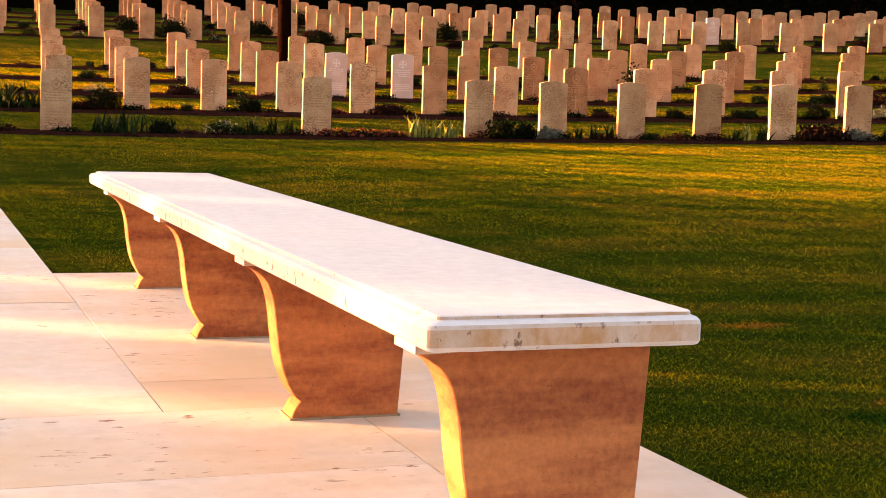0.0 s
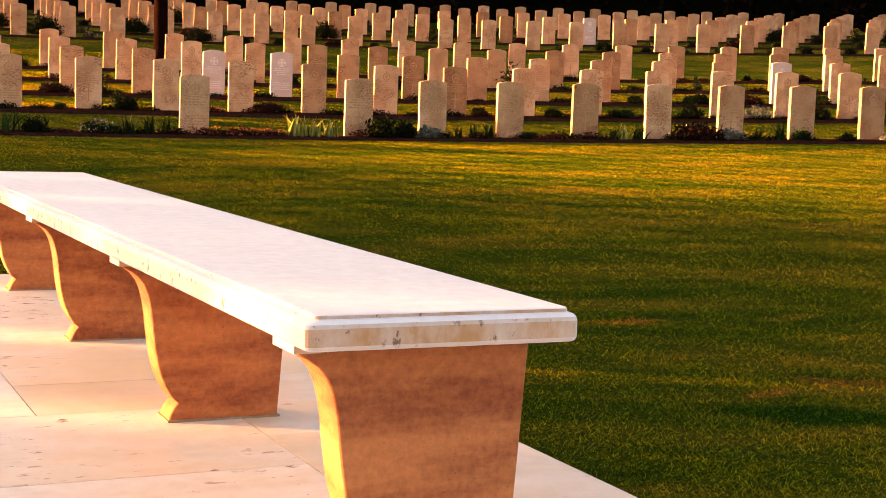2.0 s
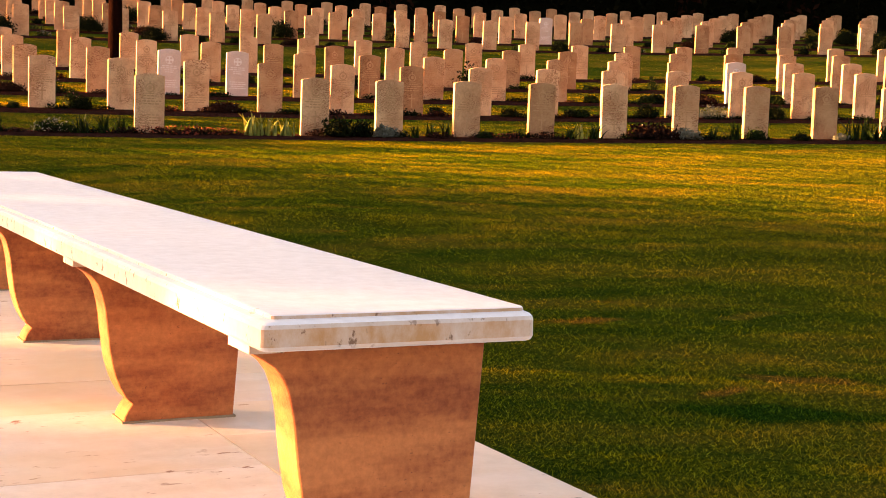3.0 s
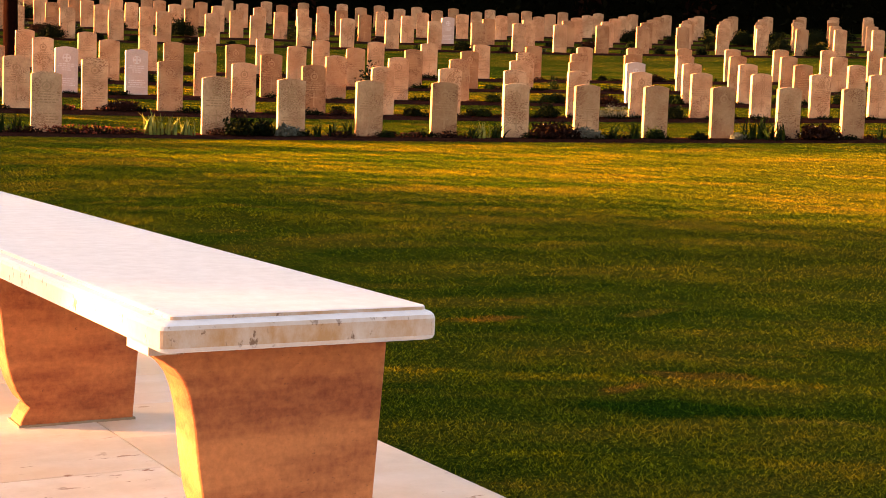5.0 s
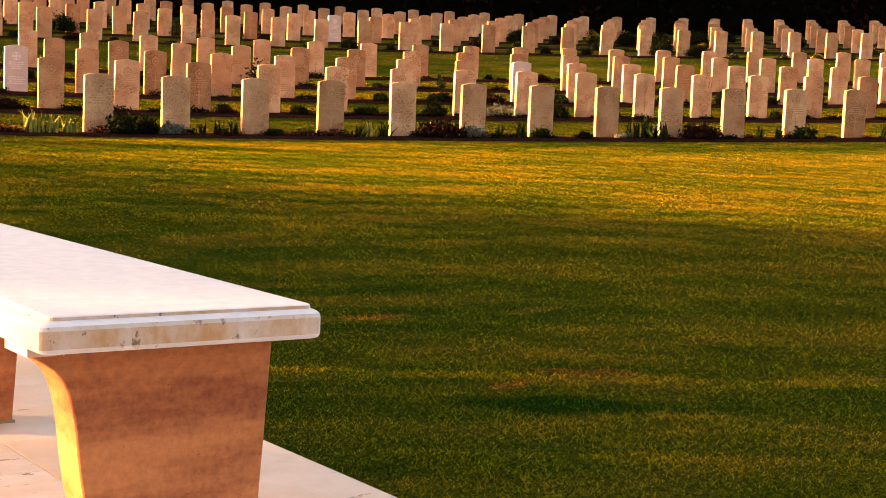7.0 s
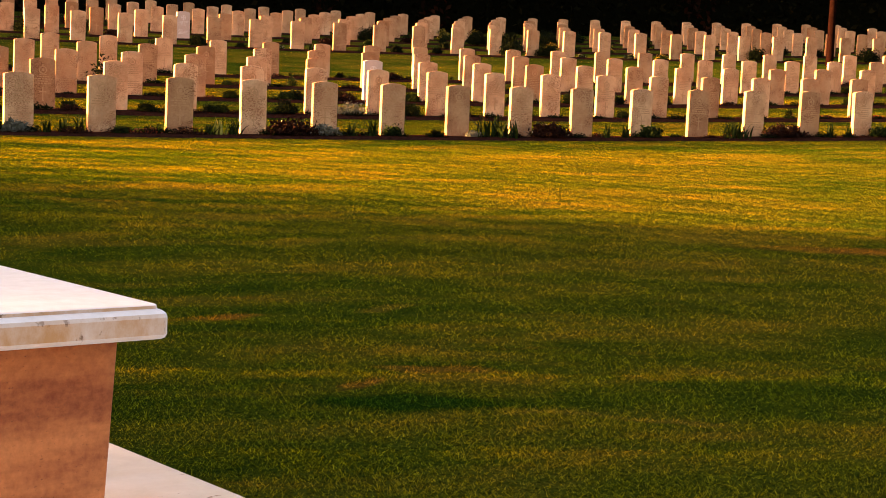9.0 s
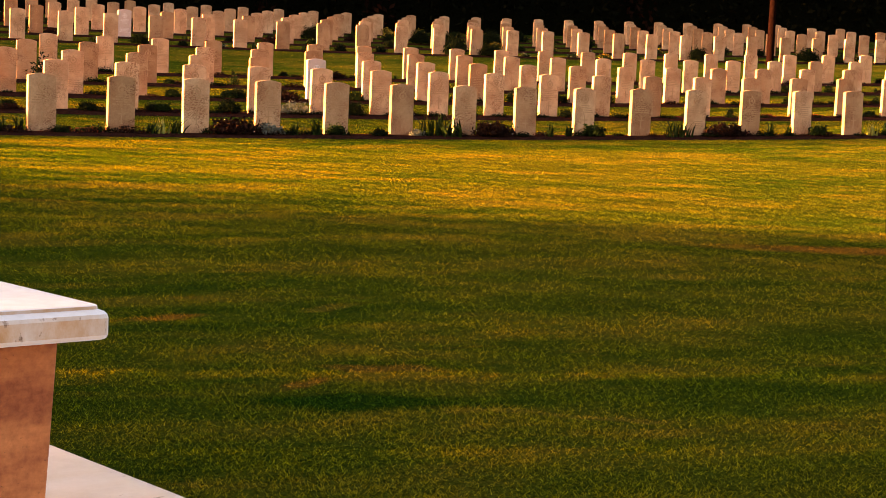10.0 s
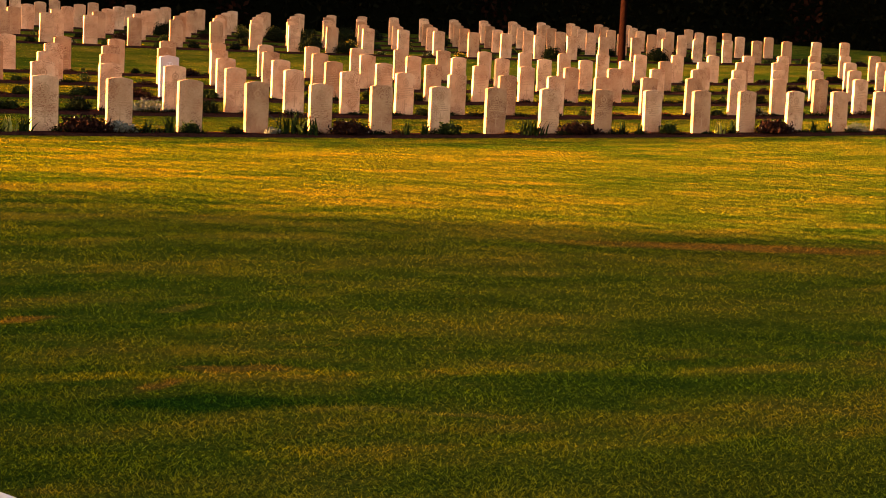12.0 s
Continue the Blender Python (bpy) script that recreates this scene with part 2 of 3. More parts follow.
PITCH_1, PITCH_2 = 1.086, 1.2
FRONT = Arc(0.365, 19.268, radians(79.48), 0.0137, -0.0001034, -9, 27)
BACK = Arc(0.655, 37.49, 1.4278, 0.007165, 0.0000274, -17, 40)
DEPTHS_1 = (0.0, 3.117, 5.945, 8.96, 11.95)
SHIFT_1 = (0.0, -0.017, -0.088, -0.135, -0.173)
DEPTHS_2 = (0.0, 3.0, 6.0, 9.0, 12.0)


def ground(x, y):
    shape = np.shape(x)
    x, y = np.ravel(x).astype(float), np.ravel(y).astype(float)
    s, d = FRONT.back(x, y)
    i = np.clip(s, -10, 30) / PITCH_1
    row = 0.358 + 0.0189 * i + 0.001003 * i * i
    z1 = row + 0.0895 * np.clip(d, 0, 40)
    t = np.clip((d + 15.0) / 15.0, 0, 1)
    z1 = np.where(d < 0, -0.012 + (row + 0.012) * t, z1)
    s2, d2 = BACK.back(x, y)
    s2 = np.clip(s2, -20, 42)
    z2 = 2.354 + 0.0186 * s2 + 0.000606 * s2 * s2 - 0.00000392 * s2 ** 3 + (0.086 + 0.0004 * np.clip(s2, 0, 30)) * np.clip(d2, -8, 17) + 0.0135 * np.clip((18 - s2) / 12, 0, 1) * np.clip(d2, 0, 17)
    # level round the paving
    c, s_ = math.cos(radians(20.7)), math.sin(radians(20.7))
    bu, bv = x * c + y * s_, -x * s_ + y * c
    off = np.minimum(np.hypot(np.maximum(bu - 1.588, 0), np.maximum(bv - 6.31, 0)), np.hypot(np.maximum(bu - 0.585, 0), np.maximum(bv - 12.3, 0)))
    k = np.clip((off - 0.7) / 2.5, 0, 1)
    z1 = np.where(z1 < 0.6, -0.012 + (z1 + 0.012) * k * k * (3 - 2 * k), z1)
    w = np.clip((d - 12.6) / 5.0, 0, 1)
    w = w * w * (3 - 2 * w)
    return (z1 * (1 - w) + z2 * w).reshape(shape)


def gz(x, y):
    return float(ground(np.array([x]), np.array([y]))[0])


# ================= building helpers =================
def part(name, bm, mat, parent=None, label="", smooth=False):
    me = bpy.data.meshes.new(name)
    bm.to_mesh(me)
    bm.free()
    me.materials.append(mat)
    if smooth:
        me.shade_smooth()
    ob = new(name, me)
    if parent:
        ob.parent = parent
    return tagged(ob, label) if label else ob


def raw(name, verts, faces, mat, parent=None, label=""):
    me = bpy.data.meshes.new(name)
    me.from_pydata(verts, [], faces)
    me.materials.append(mat)
    ob = new(name, me)
    if parent:
        ob.parent = parent
    return tagged(ob, label) if label else ob


def quads(name, v, mat, parent=None, label=""):
    """v: an array (n, k, 3) of n loose faces with k corners each."""
    n, k, _ = v.shape
    me = bpy.data.meshes.new(name)
    me.vertices.add(n * k)
    me.vertices.foreach_set("co", np.ascontiguousarray(v, dtype=np.float32).ravel())
    me.loops.add(n * k)
    me.loops.foreach_set("vertex_index", np.arange(n * k, dtype=np.int32))
    me.polygons.add(n)
    me.polygons.foreach_set("loop_start", np.arange(n, dtype=np.int32) * k)
    me.update(calc_edges=True)
    me.materials.append(mat)
    ob = new(name, me)
    if parent:
        ob.parent = parent
        tagged(ob, kind="stuff")
    return tagged(ob, label) if label else ob


def box(bm, x0, x1, y0, y1, z0, z1):
    c = [bm.verts.new((x, y, z)) for z in (z0, z1) for y in (y0, y1) for x in (x0, x1)]
    for f in ((0, 2, 3, 1), (4, 5, 7, 6), (0, 1, 5, 4), (2, 6, 7, 3), (0, 4, 6, 2), (1, 3, 7, 5)):
        bm.faces.new([c[k] for k in f])
    return c


def prism(bm, outline, axis, lo, hi):
    """A closed outline of (a, z) pushed along y (axis 'y')."""
    a = [bm.verts.new((p, lo, q)) for p, q in outline]
    b = [bm.verts.new((p, hi, q)) for p, q in outline]
    n = len(outline)
    bm.faces.new(a)
    bm.faces.new(b[::-1])
    for k in range(n):
        bm.faces.new((a[k], b[k], b[(k + 1) % n], a[(k + 1) % n]))
    bmesh.ops.recalc_face_normals(bm, faces=bm.faces)


def bevel(bm, width, seg=2):
    bmesh.ops.bevel(bm, geom=[e for e in bm.edges if e.is_manifold and e.calc_face_angle() > 0.5], offset=width, segments=seg, affect="EDGES", profile=0.6)


# ================= ground =================
def steps(lo, hi, fine_lo, fine_hi, fine):
    a = list(np.arange(fine_lo, fine_hi + 1e-6, fine))
    g, p = fine, fine_hi
    while p < hi:
        g *= 1.35
        p += g
        a.append(p)
    g, p = fine, fine_lo
    while p > lo:
        g *= 1.35
        p -= g
        a.insert(0, p)
    return np.array(a)


gx, gy = steps(-900, 900, -26, 46, 0.6), steps(-900, 1200, -4, 64, 0.6)
GX, GY = np.meshgrid(gx, gy)
GZ = ground(GX, GY)
nx, ny = len(gx), len(gy)
idx = np.arange(nx * ny).reshape(ny, nx)
lawn_faces = np.stack([idx[:-1, :-1], idx[:-1, 1:], idx[1:, 1:], idx[1:, :-1]], -1).reshape(-1, 4)
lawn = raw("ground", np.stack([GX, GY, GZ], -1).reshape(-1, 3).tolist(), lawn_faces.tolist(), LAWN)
lawn.data.shade_smooth()
tagged(lawn, "mown green lawn with yellowed patches, rising towards the graves", "lawn", kind="structure")

# ================= paving =================
BENCH_TURN = 20.7
TO_BENCH = pose(0, 0, 0, 0, 0, BENCH_TURN)
pavement = new("pavement")
pavement.matrix_world = TO_BENCH
tagged(pavement, "pale travertine paving slabs under the stone bench", "paving", kind="structure")
SLABS = []
for u0, u1 in ((-2.6, -1.5), (-1.5, -0.42), (-0.42, 0.585)):
    cut = [-3.4, -2.4, -1.4, -0.4, 0.55, 1.5, 2.82]
    SLABS += [(u0, u1, a, b_) for a, b_ in zip(cut[:-1], cut[1:])] if u1 < 0.5 else []
    v = [3.45, 4.425, 5.40, 6.38, 7.36, 8.34, 9.32, 10.3, 11.28, 12.26]
    SLABS += [(u0, u1, a, b_) for a, b_ in zip(v[:-1], v[1:])]
SLABS += [(-2.6, -1.1, 2.82, 3.45), (-1.1, 1.048, 2.82, 3.45), (1.048, 1.588, 3.10, 3.45), (1.048, 1.588, 2.3, 3.10)]
SLABS += [(-0.42, 1.048, 2.0, 2.82), (-0.42, 0.5, 1.1, 2.0), (0.5, 1.588, 1.1, 2.0), (1.048, 1.588, 2.0, 2.3)]
SLABS += [(-0.42, 0.6, a, a + 0.9) for a in (-3.4, -2.5, -1.6, -0.7, 0.2)] + [(0.6, 1.588, a, a + 0.9) for a in (-3.4, -2.5, -1.6, -0.7, 0.2)]
SLABS += [(0.585, 1.588, 3.45, 3.83), (0.585, 1.10, 3.83, 5.77), (1.10, 1.588, 3.83, 5.77), (0.585, 1.588, 5.77, 6.31)]
mortar_bm = bmesh.new()
box(mortar_bm, -2.61, 1.575, -3.4, 6.30, -0.08, -0.006)
box(mortar_bm, -2.61, 0.575, 6.30, 12.26, -0.08, -0.0065)
part("mortar_bed", mortar_bm, MORTAR, pavement)
rng = random.Random(4)
for u0, u1, v0, v1 in SLABS:
    bm = bmesh.new()
    g = 0.0015
    lift = rng.uniform(-0.0012, 0.0012)
    box(bm, u0 + g, u1 - g, v0 + g, v1 - g, -0.05, lift)
    bmesh.ops.bevel(bm, geom=[e for e in bm.edges if all(abs(w.co.z - lift) < 1e-6 for w in e.verts)], offset=0.0008, segments=1, affect="EDGES")
    part("slab", bm, PAVING, pavement)

# ================= bench =================
bench = new("stone_bench")
bench.matrix_world = TO_BENCH
tagged(bench, "long pale travertine bench on four curved stone supports", "bench")


def seat_slab():
    bm = bmesh.new()
    u0, u1, v0, v1 = 0.722, 1.192, 1.965, 6.19
    rings = [(0.012, 0.396), (0.004, 0.399), (0.0, 0.405), (0.0, 0.432), (0.003, 0.438), (0.010, 0.4415), (0.024, 0.4435), (0.0245, 0.4485), (0.027, 0.450)]
    last = None
    for inset, z in rings:
        pts = []
        for cx, cy, sx, sy, a0 in ((u0, v0, 1, 1, 180), (u1, v0, -1, 1, 270), (u1, v1, -1, -1, 0), (u0, v1, 1, -1, 90)):
            r = 0.010
            for k in range(4):
                a = radians(a0 + 30 * k)
                side = inset * 0.25 if cx == u1 else inset
                x = cx + sx * (side + r) + r * math.cos(a)
                # the back edge runs slightly out of true
                x += 0.040 * (cy - v0) / (v1 - v0) if cx == u1 else 0.0
                pts.append((x, cy + sy * (inset + r) + r * math.sin(a), z))
        vs = [bm.verts.new(p) for p in pts]
        if last:
            for k in range(len(vs)):
                j = (k + 1) % len(vs)
                bm.faces.new((last[k], last[j], vs[j], vs[k]))
        else:
            bm.faces.new(vs[::-1])
        last = vs
    bm.faces.new(last)
    return bm


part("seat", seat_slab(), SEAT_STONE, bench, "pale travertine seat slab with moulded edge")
LEG_OUTLINE = [(1.162, 0.396), (1.150, 0.20), (1.137, 0.0), (0.866, 0.0), (0.868, 0.012), (0.877, 0.031), (0.888, 0.046)]
LEG_OUTLINE += [(0.879, 0.054), (0.871, 0.062), (0.858, 0.085), (0.848, 0.108), (0.838, 0.140), (0.832, 0.173), (0.826, 0.215), (0.822, 0.255), (0.817, 0.285), (0.810, 0.312), (0.801, 0.334), (0.787, 0.352), (0.770, 0.365), (0.752, 0.374), (0.752, 0.396)]
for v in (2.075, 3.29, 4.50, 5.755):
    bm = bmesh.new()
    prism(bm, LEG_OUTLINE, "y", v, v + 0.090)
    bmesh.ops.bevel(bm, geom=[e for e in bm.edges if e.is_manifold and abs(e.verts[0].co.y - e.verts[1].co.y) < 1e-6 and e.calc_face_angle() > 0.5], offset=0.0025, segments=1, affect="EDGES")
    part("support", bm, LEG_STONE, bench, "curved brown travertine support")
    bm = bmesh.new()
    box(bm, 0.742, 0.80, v - 0.004, v + 0.098, 0.377, 0.3955)
    bevel(bm, 0.003, 2)
    part("bearing_block", bm, SEAT_STONE, bench)
    bm = bmesh.new()
    box(bm, 0.862, 1.142, v - 0.006, v + 0.096, -0.002, 0.005)
    part("mortar_joint", bm, MORTAR, bench)


# ================= headstones =================
W, HT, TH = 0.381, 0.813, 0.076


def tablet():
    bm = bmesh.new()
    out = [(-W / 2, -0.12), (W / 2, -0.12)]
    for k in range(9):
        a = 1 - 2 * k / 8
        out.append((a * W / 2, HT - 0.034 * a * a))
    prism(bm, out, "y", -TH / 2, TH / 2)
    bmesh.ops.bevel(bm, geom=[e for e in bm.edges if e.calc_face_angle() > 0.5], offset=0.005, segments=1, affect="EDGES")
    return bm


def relief(shapes):
    """Low carving on the front face: boxes (x0, x1, z0, z1)."""
    bm = bmesh.new()
    for x0, x1, z0, z1 in shapes:
        box(bm, x0, x1, -TH / 2 - 0.003, -TH / 2 + 0.002, z0, z1)
    return bm


def emblem(kind):
    bm = bmesh.new()
    y = -TH / 2 - 0.004
    r0, r1, n = (0.045, 0.062, 18) if kind != "cross" else (0.062, 0.07, 18)
    ring = []
    for k in range(n):
        a = math.tau * k / n
        ring.append([bm.verts.new((r * math.cos(a), yy, 0.625 + r * math.sin(a))) for r, yy in ((r0, y + 0.005), (r0, y), (r1, y), (r1, y + 0.005))])
    for k in range(n):
        p, q = ring[k], ring[(k + 1) % n]
        for j in range(3):
            bm.faces.new((p[j], q[j], q[j + 1], p[j + 1]))
    if kind == "cross":
        for dx, dz in ((0.012, 0.055), (0.055, 0.012)):
            box(bm, -dx, dx, y, y + 0.006, 0.625 - dz, 0.625 + dz)
        for sx in (-1, 1):
            box(bm, sx * 0.055 - 0.010, sx * 0.055 + 0.010, y - 0.001, y + 0.006, 0.600, 0.650)
            box(bm, -0.025, 0.025, y - 0.001, y + 0.006, 0.625 + sx * 0.055 - 0.010, 0.625 + sx * 0.055 + 0.010)
    else:
        box(bm, -0.022, 0.022, y, y + 0.006, 0.605, 0.648)
        box(bm, -0.010, 0.010, y - 0.001, y + 0.006, 0.678, 0.712)
        box(bm, -0.055, 0.055, y - 0.001, y + 0.006, 0.548, 0.560)
    bmesh.ops.recalc_face_normals(bm, faces=bm.faces)
    return bm


def text_bars(rng, lines, z, step, height=0.016):
    out = []
    for k in range(lines):
        half = rng.uniform(0.07, 0.15)
        x = -half
        while x < half - 0.01:
            w = rng.uniform(0.02, 0.06)
            out.append((x, min(half, x + w), z - k * step, z - k * step + height))
            x += w + 0.012
    return out


def headstone(kind, seed):
    rng = random.Random(seed)
    top = new("headstone")
    white = kind == "white"
    part("tablet", tablet(), LIMESTONE_WHITE if white else LIMESTONE, top)
    carve = CARVING_WHITE if white else CARVING_SHADED
    part("emblem", emblem("cross" if white else "badge"), carve, top)
    tagged(part("inscription", relief(text_bars(rng, 4 if kind != "long" else 6, 0.515, 0.034)), carve, top), kind="stuff")
    if kind in ("plain", "long"):
        z0 = 0.16 if kind == "plain" else 0.10
        part("cross", relief([(-0.009, 0.009, z0, z0 + 0.21), (-0.055, 0.055, z0 + 0.125, z0 + 0.143), (-0.018, 0.018, z0 - 0.008, z0 + 0.004)]), carve, top)
    else:
        tagged(part("epitaph", relief(text_bars(rng, 4, 0.27, 0.036)), carve, top), kind="stuff")
    tagged(top, "white limestone war-grave headstone with a bright cross badge" if white else "weathered cream limestone war-grave headstone with curved top", "headstone", group="headstones in rows")
    return top


KINDS = [headstone("plain", 1), headstone("long", 2), headstone("text", 3), headstone("plain", 4), headstone("white", 5)]
used = set()
rng = random.Random(11)


def put_stone(arc, s, d, kind):
    x, y, h = arc.at(s, d)
    x, y = float(x), float(y)
    m = pose(x, y, gz(x, y), rng.uniform(-0.9, 0.9), rng.uniform(-0.6, 0.6), 90 - math.degrees(float(h)) + rng.uniform(-1.2, 1.2))
    if kind not in used:
        used.add(kind)
        KINDS[kind].matrix_world = m
    else:
        copy_thing(KINDS[kind], m)


COLUMNS_1 = (22, 25, 28, 31, 33)
GAPS = {(0, -4), (0, -3), (0, -1)}
UNEVEN = {-5: -0.02, -2: 0.04, 0: 0.056, 1: 0.0, 13: 0.04, 14: 0.045, 15: 0.05, 17: 0.055, 18: 0.065}
WHITES = {(2, -1), (2, 0), (2, 8)}
for r, (d, sh) in enumerate(zip(DEPTHS_1, SHIFT_1)):
    for c in range(-5, COLUMNS_1[r]):
        if (r, c) not in GAPS:
            put_stone(FRONT, (c + sh) * PITCH_1 + (UNEVEN.get(c, 0.012) if r == 0 else 0.012), d, 4 if (r, c) in WHITES else rng.choice((0, 0, 1, 2, 3)))
ENDS_2 = (31, 30, 30, 30, 29)


def drift(c):
    """The rear rows fan out towards the west: sideways step from row to row, in pitches."""
    return float(np.interp(c, (-8, -3, 2, 5, 11, 30), (-0.24, -0.15, -0.10, -0.085, -0.03, -0.025)))


for r, d in enumerate(DEPTHS_2):
    for c in range(-11, ENDS_2[r]):
        put_stone(BACK, (c + (0.07 + drift(c)) * r) * PITCH_2 + rng.uniform(-0.025, 0.025), d, 4 if (r, c) == (1, 6) else rng.choice((0, 1, 2, 3)))


# ================= flower beds =================
def bed(arc, s0, s1, d, half):
    bm = bmesh.new()
    last = None
    wob = random.Random(int(d * 10) + 3)
    for s in np.arange(s0, s1 + 0.01, 0.3):
        row = []
        for off, lift in ((-half, -0.02), (-half + 0.05, 0.030), (0.0, 0.045), (half - 0.05, 0.030), (half, -0.02)):
            x, y, h = arc.at(s, d + off + wob.uniform(-0.025, 0.025))
            row.append(bm.verts.new((x, y, gz(x, y) + lift + wob.uniform(-0.006, 0.006))))
        if last:
            for k in range(4):
                bm.faces.new((last[k], row[k], row[k + 1], last[k + 1]))
        last = row
    bmesh.ops.recalc_face_normals(bm, faces=bm.faces)
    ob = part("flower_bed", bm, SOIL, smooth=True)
    tagged(ob, "narrow bed of dark reddish soil along a row of headstones", "flower bed", kind="structure")


for d, sh in zip(DEPTHS_1, SHIFT_1):
    bed(FRONT, -7.0, 37.0, d - 0.10, 0.36)
for r, d in enumerate(DEPTHS_2):
    bed(BACK, -16, ENDS_2[r] * PITCH_2 + 0.5, d - 0.05, 0.34)


# ================= plants =================
def leaf_quads(rng, n, centre, radii, size, flat=0.0, shell=0.5):
    """Loose leaves spread through an ellipsoid, denser towards its skin."""
    v = rng.normal(size=(n, 3))
    v /= np.linalg.norm(v, axis=1)[:, None]
    v[:, 2] = np.abs(v[:, 2]) * (1 - flat) + flat * v[:, 2]
    lump = 1 + 0.22 * np.sin(v[:, 0] * 7 + rng.uniform(0, 6)) * np.cos(v[:, 1] * 6 + rng.uniform(0, 6)) + 0.12 * rng.normal(size=n)
    r = (rng.uniform(shell ** 3, 1, n)) ** (1 / 3) * lump
    p = np.array(centre) + v * r[:, None] * np.array(radii)
    a = rng.normal(size=(n, 3)); a /= np.linalg.norm(a, axis=1)[:, None]
    b = np.cross(a, rng.normal(size=(n, 3))); b /= np.linalg.norm(b, axis=1)[:, None]
    s = size * rng.uniform(0.6, 1.3, n)[:, None]
    return np.stack([p - a * s, p + b * s * 0.45, p + a * s, p - b * s * 0.45], 1)


def iris(name, seed, mat, n, height, spread, label, splay=0.42):
    rng = np.random.default_rng(seed)
    top = new(name)
    segs = 4
    out = []
    for k in range(n):
        ang, lean = rng.uniform(0, math.tau), abs(rng.normal(0, splay)) + 0.05
        h, w = height * rng.uniform(0.6, 1.1), rng.uniform(0.011, 0.019)
        base = np.array([rng.normal(0, spread), rng.normal(0, spread * 0.6), -0.02])
        dirn, side = np.array([math.cos(ang), math.sin(ang), 0]), np.array([-math.sin(ang), math.cos(ang), 0])
        pts = []
        for j in range(segs + 1):
            t = j / segs
            c = base + dirn * h * lean * t * t * 1.3 + np.array([0, 0, h * t * (1 - 0.25 * lean * t)])
            pts.append((c, side * w * (1 - t ** 2 * 0.95)))
        for (c0, w0), (c1, w1) in zip(pts[:-1], pts[1:]):
            out.append([c0 - w0, c0 + w0, c1 + w1, c1 - w1])
    quads("leaves", np.array(out), mat, top)
    return tagged(top, label, "plant", group="bed plants")


def shrub(name, seed, mat, n, radii, size, label, flower=None, flowers=0, fsize=0.02, fmat_name="flowers"):
    rng = np.random.default_rng(seed)
    top = new(name)
    quads("foliage", leaf_quads(rng, n, (0, 0, radii[2] * 0.12), radii, size, shell=0.35), mat, top)
    bm = bmesh.new()
    for k in range(5):
        a = math.tau * k / 5
        e = Vector((math.cos(a) * radii[0] * 0.55, math.sin(a) * radii[1] * 0.55, radii[2] * 0.75))
        q = Vector((0, 0, 1)).rotation_difference(e.normalized()).to_matrix().to_4x4()
        bmesh.ops.create_cone(bm, segments=5, radius1=0.008, radius2=0.003, depth=e.length + 0.04, matrix=Matrix.Translation(e / 2 - Vector((0, 0, 0.02))) @ q)
    tagged(part("woody_base", bm, SHADED_BARK, top), kind="stuff")
    if flower:
        quads("blossom", leaf_quads(rng, flowers, (0, 0, radii[2] * 0.18), tuple(r * 1.08 for r in radii), fsize, shell=0.93), flower, top)
    return tagged(top, label, "plant", group="bed plants")


PROTO = {
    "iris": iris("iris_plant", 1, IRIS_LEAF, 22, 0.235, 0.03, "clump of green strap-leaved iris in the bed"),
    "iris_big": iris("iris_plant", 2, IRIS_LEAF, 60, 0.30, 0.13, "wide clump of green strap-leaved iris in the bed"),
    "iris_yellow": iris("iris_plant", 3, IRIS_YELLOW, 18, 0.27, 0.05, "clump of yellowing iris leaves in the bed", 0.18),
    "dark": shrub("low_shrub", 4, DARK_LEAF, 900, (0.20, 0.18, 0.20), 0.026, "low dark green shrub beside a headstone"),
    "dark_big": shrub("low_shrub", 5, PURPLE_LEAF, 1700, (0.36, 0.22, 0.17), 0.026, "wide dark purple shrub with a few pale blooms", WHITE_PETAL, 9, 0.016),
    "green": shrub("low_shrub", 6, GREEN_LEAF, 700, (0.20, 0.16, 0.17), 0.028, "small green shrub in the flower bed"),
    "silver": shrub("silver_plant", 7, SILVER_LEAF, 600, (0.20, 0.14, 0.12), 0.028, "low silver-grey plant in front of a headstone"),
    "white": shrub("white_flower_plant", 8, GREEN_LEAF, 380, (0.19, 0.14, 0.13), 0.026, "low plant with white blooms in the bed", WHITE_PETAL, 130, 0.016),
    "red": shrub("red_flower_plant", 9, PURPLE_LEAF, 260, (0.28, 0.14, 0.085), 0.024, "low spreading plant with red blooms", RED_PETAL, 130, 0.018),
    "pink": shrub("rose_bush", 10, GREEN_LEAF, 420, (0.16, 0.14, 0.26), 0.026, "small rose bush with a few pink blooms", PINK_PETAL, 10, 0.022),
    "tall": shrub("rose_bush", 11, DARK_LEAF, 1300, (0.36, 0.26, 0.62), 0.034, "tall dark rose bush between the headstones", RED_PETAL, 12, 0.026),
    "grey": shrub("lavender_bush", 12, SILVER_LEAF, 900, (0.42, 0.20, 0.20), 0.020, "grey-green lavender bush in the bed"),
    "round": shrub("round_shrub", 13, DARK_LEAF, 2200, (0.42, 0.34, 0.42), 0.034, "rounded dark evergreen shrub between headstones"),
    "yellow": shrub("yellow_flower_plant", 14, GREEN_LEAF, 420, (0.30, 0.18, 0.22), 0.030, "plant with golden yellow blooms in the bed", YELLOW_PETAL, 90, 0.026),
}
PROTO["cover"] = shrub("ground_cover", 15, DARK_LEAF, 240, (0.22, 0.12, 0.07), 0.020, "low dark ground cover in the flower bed")
